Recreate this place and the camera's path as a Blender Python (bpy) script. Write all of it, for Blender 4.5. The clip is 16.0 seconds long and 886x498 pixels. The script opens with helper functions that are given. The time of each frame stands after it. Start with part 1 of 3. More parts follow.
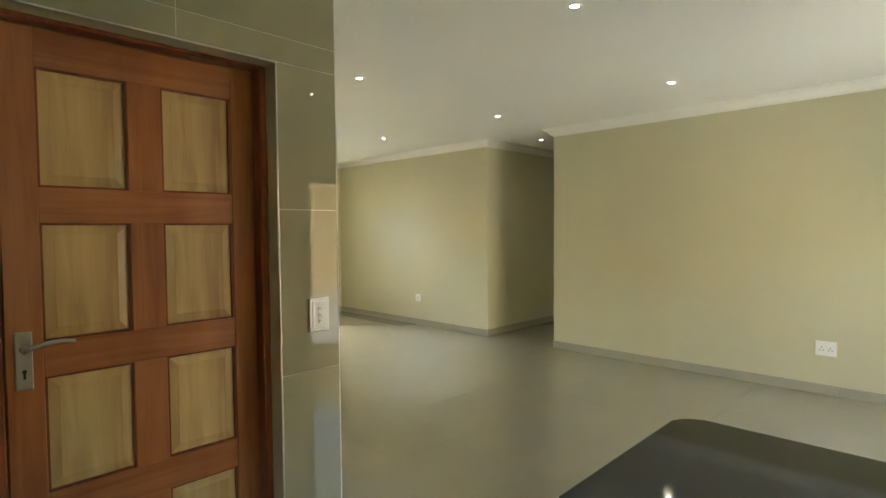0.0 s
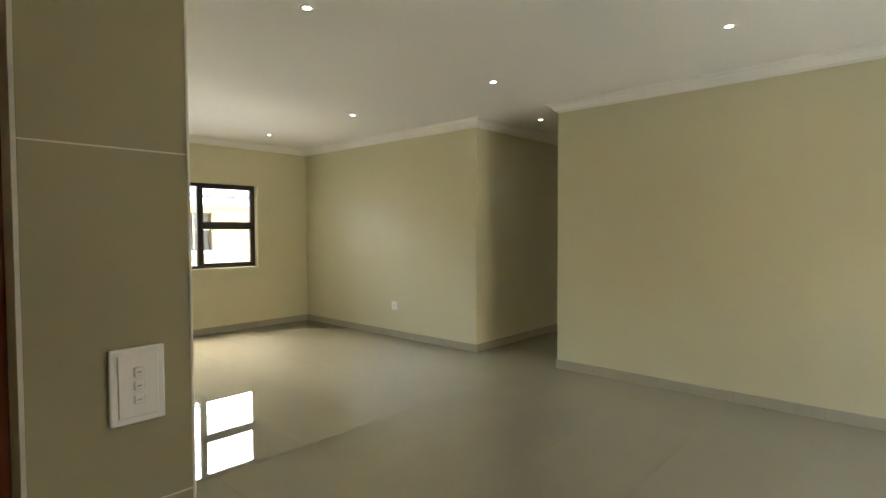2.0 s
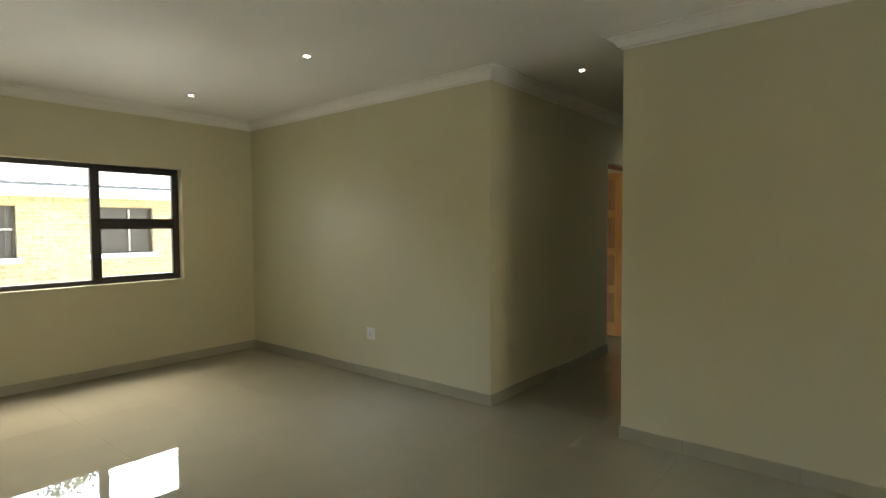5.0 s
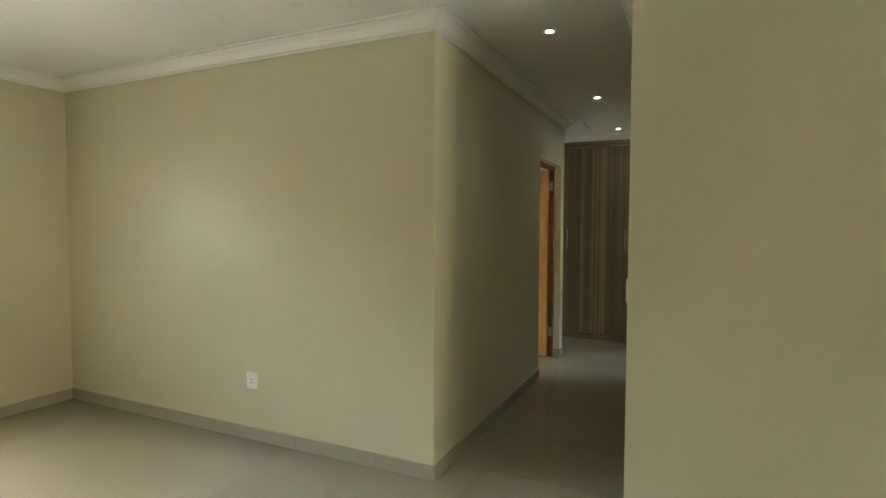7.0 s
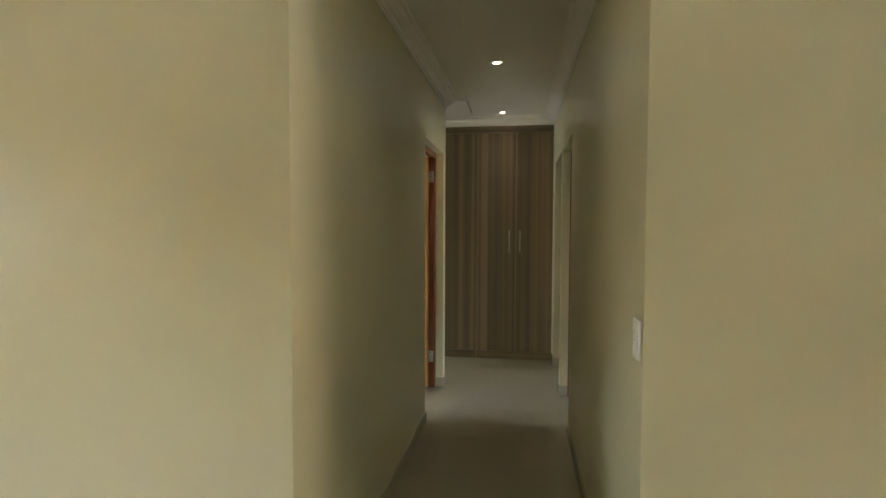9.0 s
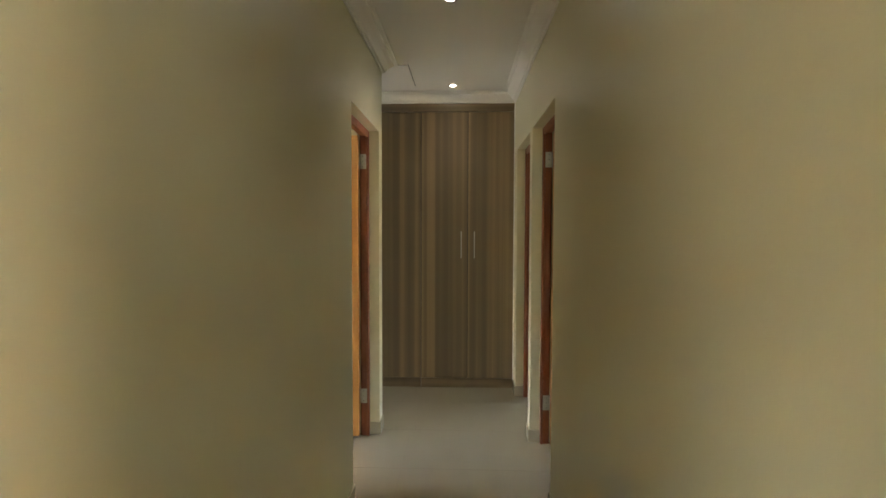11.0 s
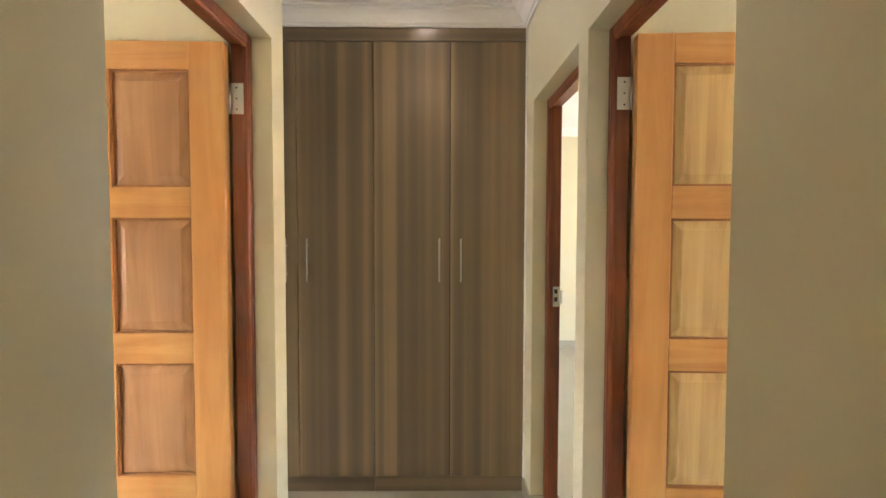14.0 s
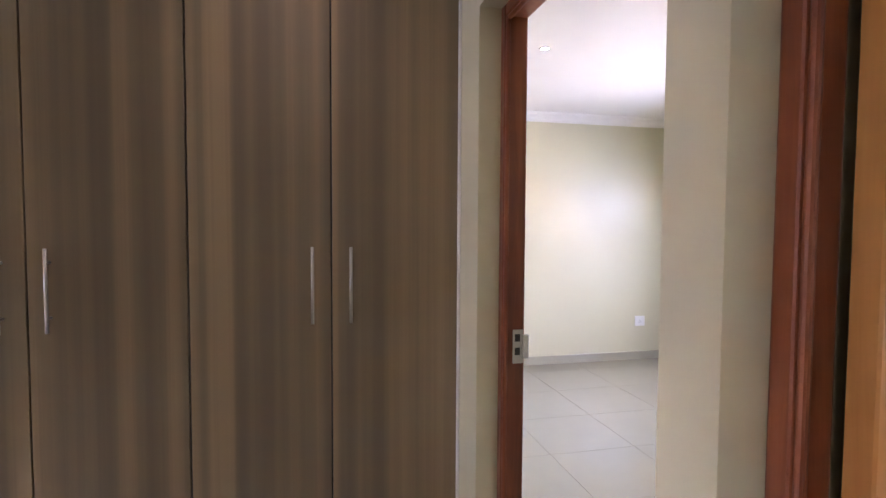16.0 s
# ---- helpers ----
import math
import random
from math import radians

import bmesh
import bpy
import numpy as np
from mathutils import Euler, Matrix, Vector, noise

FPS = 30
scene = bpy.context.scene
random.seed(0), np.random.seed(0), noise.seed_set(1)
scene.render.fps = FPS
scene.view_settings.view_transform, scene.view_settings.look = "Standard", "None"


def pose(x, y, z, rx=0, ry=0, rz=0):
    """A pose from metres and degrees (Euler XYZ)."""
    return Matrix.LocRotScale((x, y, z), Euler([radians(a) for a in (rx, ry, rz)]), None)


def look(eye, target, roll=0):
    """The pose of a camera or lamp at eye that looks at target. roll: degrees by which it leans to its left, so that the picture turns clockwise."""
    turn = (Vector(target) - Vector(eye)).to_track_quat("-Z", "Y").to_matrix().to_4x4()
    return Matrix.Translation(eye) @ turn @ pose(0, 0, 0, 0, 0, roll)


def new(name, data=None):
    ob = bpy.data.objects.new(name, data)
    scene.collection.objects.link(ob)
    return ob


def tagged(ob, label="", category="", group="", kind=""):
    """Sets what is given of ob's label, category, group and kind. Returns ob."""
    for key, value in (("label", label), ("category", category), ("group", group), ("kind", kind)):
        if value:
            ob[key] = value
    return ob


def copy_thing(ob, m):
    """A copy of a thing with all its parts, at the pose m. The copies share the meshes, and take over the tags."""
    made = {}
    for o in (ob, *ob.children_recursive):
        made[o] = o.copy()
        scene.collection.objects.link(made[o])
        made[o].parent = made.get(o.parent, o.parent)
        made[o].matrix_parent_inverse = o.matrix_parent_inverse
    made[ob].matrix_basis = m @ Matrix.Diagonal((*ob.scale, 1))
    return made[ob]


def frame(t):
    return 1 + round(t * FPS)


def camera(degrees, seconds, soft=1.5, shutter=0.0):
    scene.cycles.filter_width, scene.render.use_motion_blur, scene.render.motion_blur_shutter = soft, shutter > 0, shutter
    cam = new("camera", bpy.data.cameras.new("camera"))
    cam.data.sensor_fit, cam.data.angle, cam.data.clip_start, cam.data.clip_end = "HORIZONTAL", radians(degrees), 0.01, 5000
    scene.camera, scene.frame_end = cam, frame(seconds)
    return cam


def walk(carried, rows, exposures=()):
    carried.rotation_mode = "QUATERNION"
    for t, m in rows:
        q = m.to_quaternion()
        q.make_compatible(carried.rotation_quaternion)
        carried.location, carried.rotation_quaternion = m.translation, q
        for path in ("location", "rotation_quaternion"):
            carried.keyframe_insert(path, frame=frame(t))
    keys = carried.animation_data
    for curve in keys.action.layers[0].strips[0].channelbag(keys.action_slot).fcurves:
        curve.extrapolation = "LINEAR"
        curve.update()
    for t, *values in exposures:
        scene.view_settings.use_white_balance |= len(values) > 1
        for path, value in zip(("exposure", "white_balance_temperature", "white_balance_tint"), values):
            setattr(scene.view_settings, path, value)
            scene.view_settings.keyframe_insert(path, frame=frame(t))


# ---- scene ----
cam = camera(79.5, 16.0)
PATH = [
    (0, (4.539, -5.511, 1.444), (3.145, -4.079, 1.369), -0.5),
    (0.5, (4.353, -5.321, 1.439), (2.966, -3.881, 1.366), -0.5),
    (1, (4.156, -5.082, 1.41), (2.784, -3.629, 1.338), -0.4),
    (1.5, (3.966, -4.871, 1.392), (2.604, -3.408, 1.32), -0.2),
    (2, (3.75, -4.682, 1.38), (2.405, -3.203, 1.31), -0.2),
    (2.5, (3.533, -4.486, 1.39), (2.22, -2.979, 1.314), -0.3),
    (3, (3.323, -4.242, 1.409), (2.021, -2.726, 1.33), -0.3),
    (3.5, (3.082, -4.023, 1.413), (1.786, -2.502, 1.332), -0.3),
    (4, (2.847, -3.796, 1.407), (1.557, -2.271, 1.322), -0.3),
    (6.5, (1.527, -2.907, 1.438), (0.498, -1.194, 1.354), -0.3),
    (7, (1.304, -2.685, 1.455), (0.461, -0.874, 1.367), 0.2),
    (7.5, (1.14, -2.412, 1.444), (0.46, -0.533, 1.363), 0.3),
    (8, (0.94, -2.115, 1.446), (0.387, -0.194, 1.365), 0.2),
    (8.5, (0.775, -1.83, 1.478), (0.37, 0.127, 1.383), 0.2),
    (9, (0.694, -1.535, 1.468), (0.403, 0.442, 1.376), 0.2),
    (11.5, (0.543, -0.194, 1.464), (0.493, 1.803, 1.371), 0.2),
    (12, (0.512, 0.088, 1.49), (0.485, 2.086, 1.394), 0.2),
    (12.5, (0.518, 0.396, 1.473), (0.513, 2.394, 1.38), 0.0),
    (13, (0.533, 0.72, 1.497), (0.533, 2.718, 1.4), 0.0),
    (13.5, (0.526, 1.054, 1.502), (0.531, 3.052, 1.407), 0.0),
    (14, (0.556, 1.382, 1.479), (0.574, 3.379, 1.388), 0.1),
    (14.5, (0.573, 1.704, 1.502), (0.61, 3.701, 1.402), -0.1),
    (15, (0.536, 2.024, 1.495), (0.657, 4.018, 1.396), -0.1),
    (15.5, (0.523, 2.31, 1.533), (0.84, 4.28, 1.385), 0.3),
    (16, (0.579, 2.579, 1.479), (1.036, 4.524, 1.383), 0.3),
]
EXPOSURES = [(0.0, 5.32, 6800, 4), (2.0, 4.97, 6650, 8), (3.5, 4.22, 6600, 7), (4.2, 4.17, 6600, 7), (7.0, 5.02, 6600, 6), (9.0, 5.32, 6750, 11), (11.5, 6.0, 7000, 17), (13.0, 6.55, 7050, 23), (14.0, 6.6, 6900, 27), (15.0, 6.5, 6400, 31), (16.0, 6.15, 5850, 41)]
walk(cam, [(t, look(eye, target, roll)) for t, eye, target, roll in PATH], EXPOSURES)

# ---- plan ----
CEIL = 2.615          # ceiling height
CORN = 2.528          # underside of the cornice
CW = 1.033            # corridor width
WEST, EAST, SOUTH = -3.36, 6.2, -8.2
PIER_Y, TILE_X = -4.265, 2.73
CUP_Y = 4.268         # front of the built-in cupboard
ROOM_E, ROOM_N = 4.4, 7.75
DL = (2.29, 3.19)     # door openings in the corridor walls
DR = (2.248, 3.10)
D2 = (3.215, 4.07)
DOOR_H = 2.10
WIN = (-2.765, -0.81, 0.876, 2.025)

# ---- light ----
world = bpy.data.worlds.new("sky")
scene.world = world
world.use_nodes = True
wn = world.node_tree
sky = wn.nodes.new("ShaderNodeTexSky")
sky.sky_type, sky.sun_disc = "NISHITA", False
SUN_UP, SUN_AROUND = radians(58), radians(-75)
sky.sun_elevation, sky.sun_rotation = SUN_UP, SUN_AROUND
sky.dust_density, sky.air_density = 5.0, 1.2
wn.links.new(sky.outputs[0], wn.nodes["Background"].inputs[0])
wn.nodes["Background"].inputs[1].default_value = 0.15
sun = new("sun", bpy.data.lights.new("sun", "SUN"))
sun.data.energy, sun.data.angle, sun.data.color = 0.78, radians(70), (1, 0.985, 0.96)
sun.matrix_world = look((0, 0, 0), (-math.cos(SUN_UP) * math.sin(SUN_AROUND), -math.cos(SUN_UP) * math.cos(SUN_AROUND), -math.sin(SUN_UP)))


def window_light(name, x, y, z, sx, sy, watts, target):
    """The sky's light in a window of a side room."""
    lamp = new(name, bpy.data.lights.new(name, "AREA"))
    lamp.data.shape, lamp.data.size, lamp.data.size_y = "RECTANGLE", sx, sy
    lamp.data.energy, lamp.data.color = watts, (0.76, 0.87, 1.0)
    lamp.matrix_world = look((x, y, z), target)
    return lamp


W_LEFT, W_RIGHT, W_FAR, W_PASSAGE, W_DOOR = 0.22, 0.32, 1.45, 0.36, 0.75
window_light("sky_window_left", WEST + 0.03, 1.7, 1.45, 1.5, 1.1, W_LEFT, (0, 2.6, 1.0))
window_light("sky_window_right", ROOM_E - 0.03, 1.7, 1.45, 1.5, 1.1, W_RIGHT, (0, 1.7, 1.1))
window_light("sky_window_far", ROOM_E + 0.19, 6.12, 1.45, 1.6, 1.1, W_FAR, (1.0, 6.3, -0.9))
window_light("sky_sliding_door", EAST + 0.19, -1.08, 1.05, 1.25, 1.8, W_DOOR, (3.0, -0.7, 0.4))
window_light("sky_window_passage", WEST + 0.03, 3.8, 1.5, 0.65, 1.0, W_PASSAGE, (0, 3.75, 1.2))
SPOT_W, GLOW = 0.15, 1.8


# ---- materials ----
def material(name):
    m = bpy.data.materials.new(name)
    m.use_nodes = True
    return m, m.node_tree, m.node_tree.nodes["Principled BSDF"]


def add(nt, kind, **values):
    n = nt.nodes.new(kind)
    for key, value in values.items():
        n.inputs[key].default_value = value
    return n


def coords(nt, scale=(1, 1, 1), world_space=False):
    m = nt.nodes.new("ShaderNodeMapping")
    m.inputs["Scale"].default_value = scale
    if world_space:
        g = nt.nodes.new("ShaderNodeNewGeometry")
        nt.links.new(g.outputs["Position"], m.inputs["Vector"])
    else:
        c = nt.nodes.new("ShaderNodeTexCoord")
        nt.links.new(c.outputs["Object"], m.inputs["Vector"])
    return m.outputs["Vector"]


def ramp(nt, fac, stops):
    r = nt.nodes.new("ShaderNodeValToRGB")
    while len(r.color_ramp.elements) < len(stops):
        r.color_ramp.elements.new(0.5)
    for e, (p, c) in zip(r.color_ramp.elements, stops):
        e.position, e.color = p, (*c, 1)
    nt.links.new(fac, r.inputs["Fac"])
    return r.outputs["Color"]


def bump(nt, bsdf, height, strength, distance):
    b = nt.nodes.new("ShaderNodeBump")
    b.inputs["Strength"].default_value, b.inputs["Distance"].default_value = strength, distance
    nt.links.new(height, b.inputs["Height"])
    nt.links.new(b.outputs["Normal"], bsdf.inputs["Normal"])


def plain(name, colour, rough=0.5, metal=0.0, spread=0.06, scale=6.0, relief=0.0, coat=0.0):
    """A painted, moulded or metal surface with a faint cloudiness and an orange-peel relief."""
    m, nt, b = material(name)
    v = coords(nt, world_space=True)
    n = add(nt, "ShaderNodeTexNoise", Scale=scale, Detail=5.0)
    nt.links.new(v, n.inputs["Vector"])
    lo, hi = tuple(c * (1 - spread) for c in colour), tuple(min(1, c * (1 + spread)) for c in colour)
    nt.links.new(ramp(nt, n.outputs["Fac"], [(0.3, lo), (0.7, hi)]), b.inputs["Base Color"])
    b.inputs["Roughness"].default_value, b.inputs["Metallic"].default_value = rough, metal
    b.inputs["Coat Weight"].default_value = coat
    if relief:
        f = add(nt, "ShaderNodeTexNoise", Scale=140.0, Detail=3.0)
        nt.links.new(v, f.inputs["Vector"])
        bump(nt, b, f.outputs["Fac"], relief, 0.004)
    return m


def wood(name, dark, mid, light, rough=0.4, grain=(26, 26, 1.6), coat=0.0, knots=True):
    """Varnished wood with long grain along z, drifting tone from board to board."""
    m, nt, b = material(name)
    v = coords(nt, grain)
    wob = add(nt, "ShaderNodeTexNoise", Scale=1.0, Detail=6.0, Roughness=0.62, Distortion=1.1)
    nt.links.new(v, wob.inputs["Vector"])
    info = nt.nodes.new("ShaderNodeObjectInfo")
    wide = add(nt, "ShaderNodeTexNoise", Scale=2.2, Detail=2.0)
    wide.noise_dimensions = "4D"
    nt.links.new(coords(nt, (3.0, 3.0, 0.7)), wide.inputs["Vector"])
    w10 = nt.nodes.new("ShaderNodeMath")
    w10.operation = "MULTIPLY"
    w10.inputs[1].default_value = 17.0
    nt.links.new(info.outputs["Random"], w10.inputs[0])
    nt.links.new(w10.outputs[0], wide.inputs["W"])
    mix = nt.nodes.new("ShaderNodeMath")
    mix.operation = "MULTIPLY_ADD"
    mix.inputs[1].default_value = 0.55
    nt.links.new(wob.outputs["Fac"], mix.inputs[0])
    half = nt.nodes.new("ShaderNodeMath")
    half.operation = "MULTIPLY"
    half.inputs[1].default_value = 0.45
    nt.links.new(wide.outputs["Fac"], half.inputs[0])
    nt.links.new(half.outputs[0], mix.inputs[2])
    tone = ramp(nt, mix.outputs[0], [(0.33, dark), (0.5, mid), (0.66, light)])
    if knots:
        vor = add(nt, "ShaderNodeTexVoronoi", Scale=1.0)
        vor.voronoi_dimensions = "4D"
        nt.links.new(coords(nt, (4.2, 4.2, 2.4)), vor.inputs["Vector"])
        nt.links.new(w10.outputs[0], vor.inputs["W"])
        spot = nt.nodes.new("ShaderNodeMixRGB")
        spot.blend_type = "MULTIPLY"
        spot.inputs["Fac"].default_value = 1.0
        nt.links.new(tone, spot.inputs["Color1"])
        nt.links.new(ramp(nt, vor.outputs["Distance"], [(0.03, (0.45, 0.36, 0.3)), (0.10, (0.82, 0.78, 0.74)), (0.20, (1, 1, 1))]), spot.inputs["Color2"])
        tone = spot.outputs[0]
    nt.links.new(tone, b.inputs["Base Color"])
    b.inputs["Roughness"].default_value, b.inputs["Coat Weight"].default_value = rough, coat
    b.inputs["Coat Roughness"].default_value = 0.15
    bump(nt, b, wob.outputs["Fac"], 0.12, 0.002)
    return m


def laminate(name, shadow, mid, light, level=False):
    """Board with a printed wood grain: broad upright bands of its own on each board, and fine streaks."""
    m, nt, b = material(name)
    info = nt.nodes.new("ShaderNodeObjectInfo")
    seed = nt.nodes.new("ShaderNodeMath")
    seed.operation = "MULTIPLY"
    seed.inputs[1].default_value = 23.0
    nt.links.new(info.outputs["Random"], seed.inputs[0])

    def grain(scale, detail, roughness, distortion):
        n = add(nt, "ShaderNodeTexNoise", Scale=1.0, Detail=detail, Roughness=roughness, Distortion=distortion)
        n.noise_dimensions = "4D"
        nt.links.new(coords(nt, scale[::-1] if level else scale, True), n.inputs["Vector"])
        nt.links.new(seed.outputs[0], n.inputs["W"])
        return n.outputs["Fac"]

    def mixed(a, wa, b2, wb):
        p, q = nt.nodes.new("ShaderNodeMath"), nt.nodes.new("ShaderNodeMath")
        p.operation, q.operation = "MULTIPLY", "MULTIPLY_ADD"
        p.inputs[1].default_value, q.inputs[1].default_value = wb, wa
        nt.links.new(b2, p.inputs[0])
        nt.links.new(a, q.inputs[0])
        nt.links.new(p.outputs[0], q.inputs[2])
        return q.outputs[0]

    bands = nt.nodes.new("ShaderNodeMapRange")
    bands.interpolation_type = "SMOOTHSTEP"
    bands.inputs["From Min"].default_value, bands.inputs["From Max"].default_value = 0.40, 0.60
    nt.links.new(grain((11.0, 0.0, 0.05), 1.0, 0.4, 0.0), bands.inputs["Value"])
    streaks = grain((34.0, 0.0, 0.22), 2.0, 0.5, 0.2)
    fine = grain((150.0, 0.0, 1.3), 5.0, 0.65, 0.4)
    tone = mixed(bands.outputs[0], 0.42, mixed(streaks, 0.6, fine, 0.4), 0.58)
    nt.links.new(ramp(nt, tone, [(0.28, shadow), (0.5, mid), (0.74, light)]), b.inputs["Base Color"])
    b.inputs["Roughness"].default_value = 0.29
    bump(nt, b, fine, 0.08, 0.001)
    return m


def stone_tile(name, colour, rough, spread=0.05, ior=1.65):
    """Polished porcelain: a cloudy body, a faint tone of its own for each tile, smears on the polish."""
    m, nt, b = material(name)
    v = coords(nt, world_space=True)
    n = add(nt, "ShaderNodeTexNoise", Scale=3.5, Detail=7.0, Roughness=0.6)
    nt.links.new(v, n.inputs["Vector"])
    info = nt.nodes.new("ShaderNodeObjectInfo")
    mix = nt.nodes.new("ShaderNodeMath")
    mix.operation = "MULTIPLY_ADD"
    mix.inputs[1].default_value = 0.12
    nt.links.new(info.outputs["Random"], mix.inputs[0])
    nt.links.new(n.outputs["Fac"], mix.inputs[2])
    lo, hi = tuple(c * (1 - spread) for c in colour), tuple(c * (1 + spread) for c in colour)
    nt.links.new(ramp(nt, mix.outputs[0], [(0.35, lo), (0.95, hi)]), b.inputs["Base Color"])
    sm = add(nt, "ShaderNodeTexNoise", Scale=1.7, Detail=6.0)
    nt.links.new(v, sm.inputs["Vector"])
    r = nt.nodes.new("ShaderNodeMapRange")
    r.inputs["From Min"].default_value, r.inputs["From Max"].default_value = 0.3, 0.75
    r.inputs["To Min"].default_value, r.inputs["To Max"].default_value = rough, rough * 2.2
    nt.links.new(sm.outputs["Fac"], r.inputs["Value"])
    nt.links.new(r.outputs[0], b.inputs["Roughness"])
    b.inputs["IOR"].default_value = ior
    return m


def brickwork(name):
    m, nt, b = material(name)
    t = nt.nodes.new("ShaderNodeTexBrick")
    t.inputs["Color1"].default_value, t.inputs["Color2"].default_value = (0.44, 0.315, 0.165, 1), (0.33, 0.215, 0.10, 1)
    t.inputs["Mortar"].default_value = (0.38, 0.315, 0.205, 1)
    t.inputs["Scale"].default_value, t.inputs["Mortar Size"].default_value = 1.0, 0.008
    t.inputs["Brick Width"].default_value, t.inputs["Row Height"].default_value = 0.232, 0.085
    c = nt.nodes.new("ShaderNodeTexCoord")
    s = nt.nodes.new("ShaderNodeSeparateXYZ")
    nt.links.new(c.outputs["Object"], s.inputs[0])
    o = nt.nodes.new("ShaderNodeCombineXYZ")
    nt.links.new(s.outputs["Y"], o.inputs["X"])
    nt.links.new(s.outputs["Z"], o.inputs["Y"])
    nt.links.new(o.outputs[0], t.inputs["Vector"])
    n = add(nt, "ShaderNodeTexNoise", Scale=14.0, Detail=5.0)
    nt.links.new(c.outputs["Object"], n.inputs["Vector"])
    mx = nt.nodes.new("ShaderNodeMixRGB")
    mx.blend_type = "MULTIPLY"
    mx.inputs["Fac"].default_value = 0.6
    nt.links.new(t.outputs["Color"], mx.inputs["Color1"])
    nt.links.new(ramp(nt, n.outputs["Fac"], [(0.36, (0.5, 0.42, 0.36)), (0.55, (1, 1, 1))]), mx.inputs["Color2"])
    nt.links.new(mx.outputs[0], b.inputs["Base Color"])
    b.inputs["Roughness"].default_value = 0.85
    bump(nt, b, t.outputs["Fac"], -0.6, 0.006)
    return m


def glass_material():
    m, nt, b = material("window glass")
    nt.nodes.remove(b)
    tr, gl = nt.nodes.new("ShaderNodeBsdfTransparent"), nt.nodes.new("ShaderNodeBsdfGlossy")
    gl.inputs["Roughness"].default_value = 0.0
    tr.inputs["Color"].default_value = (0.93, 0.95, 0.94, 1)
    fr, mx = nt.nodes.new("ShaderNodeFresnel"), nt.nodes.new("ShaderNodeMixShader")
    nt.links.new(fr.outputs[0], mx.inputs[0])
    nt.links.new(tr.outputs[0], mx.inputs[1])
    nt.links.new(gl.outputs[0], mx.inputs[2])
    nt.links.new(mx.outputs[0], nt.nodes["Material Output"].inputs["Surface"])
    return m


def glowing(name, colour, strength):
    m, nt, b = material(name)
    b.inputs["Emission Color"].default_value, b.inputs["Emission Strength"].default_value = (*colour, 1), strength
    return m


PAINT = plain("cream wall paint", (0.60, 0.565, 0.38), 0.36, spread=0.025, scale=1.3, relief=0.10)
CEILING = plain("white ceiling paint", (0.78, 0.76, 0.71), 0.7, spread=0.02, scale=1.0, relief=0.06)
CORNICE = plain("white cornice paint", (0.80, 0.78, 0.73), 0.5, spread=0.02, scale=3.0)
FLOOR = stone_tile("polished porcelain floor tile", (0.30, 0.270, 0.190), 0.008, 0.03, 2.2)
SKIRT = stone_tile("porcelain skirting tile", (0.41, 0.38, 0.285), 0.10)
WALLTILE = stone_tile("glazed olive wall tile", (0.34, 0.315, 0.20), 0.022, 0.03, 1.33)
GROUT = plain("pale grout", (0.62, 0.58, 0.48), 0.9, spread=0.12, scale=20)
FLOORGROUT = plain("grey floor grout", (0.19, 0.175, 0.13), 0.9, spread=0.15, scale=20)
MERANTI = wood("dark meranti", (0.10, 0.022, 0.007), (0.20, 0.050, 0.014), (0.30, 0.090, 0.027), 0.4, coat=0.06, knots=False)
REDWOOD = wood("red-brown varnished wood", (0.27, 0.085, 0.025), (0.38, 0.135, 0.04), (0.46, 0.185, 0.06), 0.32, coat=0.3)
REDRAIL = wood("red-brown varnished wood, level grain", (0.27, 0.085, 0.025), (0.38, 0.135, 0.04), (0.46, 0.185, 0.06), 0.32, (1.6, 26, 26), coat=0.3)
GOLDRAIL = wood("golden varnished wood, level grain", (0.42, 0.175, 0.042), (0.54, 0.26, 0.07), (0.62, 0.335, 0.10), 0.38, (1.2, 16, 16), 0.12)
PALEPANEL = wood("pale varnished panel wood", (0.36, 0.205, 0.07), (0.55, 0.365, 0.14), (0.66, 0.47, 0.19), 0.40, (16, 16, 1.2), 0.1)
GOLDWOOD = wood("golden varnished wood", (0.42, 0.175, 0.042), (0.52, 0.24, 0.062), (0.60, 0.31, 0.09), 0.38, (16, 16, 1.2), 0.12)
BROWNPANEL = wood("brown varnished panel wood", (0.27, 0.13, 0.05), (0.38, 0.19, 0.075), (0.46, 0.25, 0.105), 0.42, (14, 14, 1.2), 0.08)
# brown bead, its tone lowered to strengthen the shadow line round each panel
BEADWOOD = wood("brown varnished bead, darkened as edge shade", (0.22, 0.085, 0.023), (0.31, 0.125, 0.034), (0.40, 0.175, 0.05), 0.4, (16, 16, 1.2), 0.1, False)
LAMINATE = laminate("grey-brown wood grain laminate", (0.155, 0.116, 0.071), (0.205, 0.152, 0.088), (0.30, 0.218, 0.120))
LEVEL = laminate("grey-brown laminate, level grain", (0.160, 0.122, 0.078), (0.20, 0.150, 0.090), (0.25, 0.185, 0.11), True)
STEEL = plain("brushed steel", (0.46, 0.45, 0.42), 0.33, 1.0, 0.05, 40)
EDGING = plain("pale satin aluminium edging", (0.60, 0.57, 0.50), 0.35, 0.25, 0.05, 30)
BLACK = plain("black recess", (0.02, 0.02, 0.02), 0.5)
PLASTIC = plain("white switch plastic", (0.80, 0.79, 0.76), 0.3, spread=0.015)
GREYPLASTIC = plain("grey switch legend", (0.42, 0.42, 0.42), 0.4)
BRONZE = plain("dark bronze aluminium", (0.035, 0.028, 0.022), 0.35, 0.3, 0.1, 30)
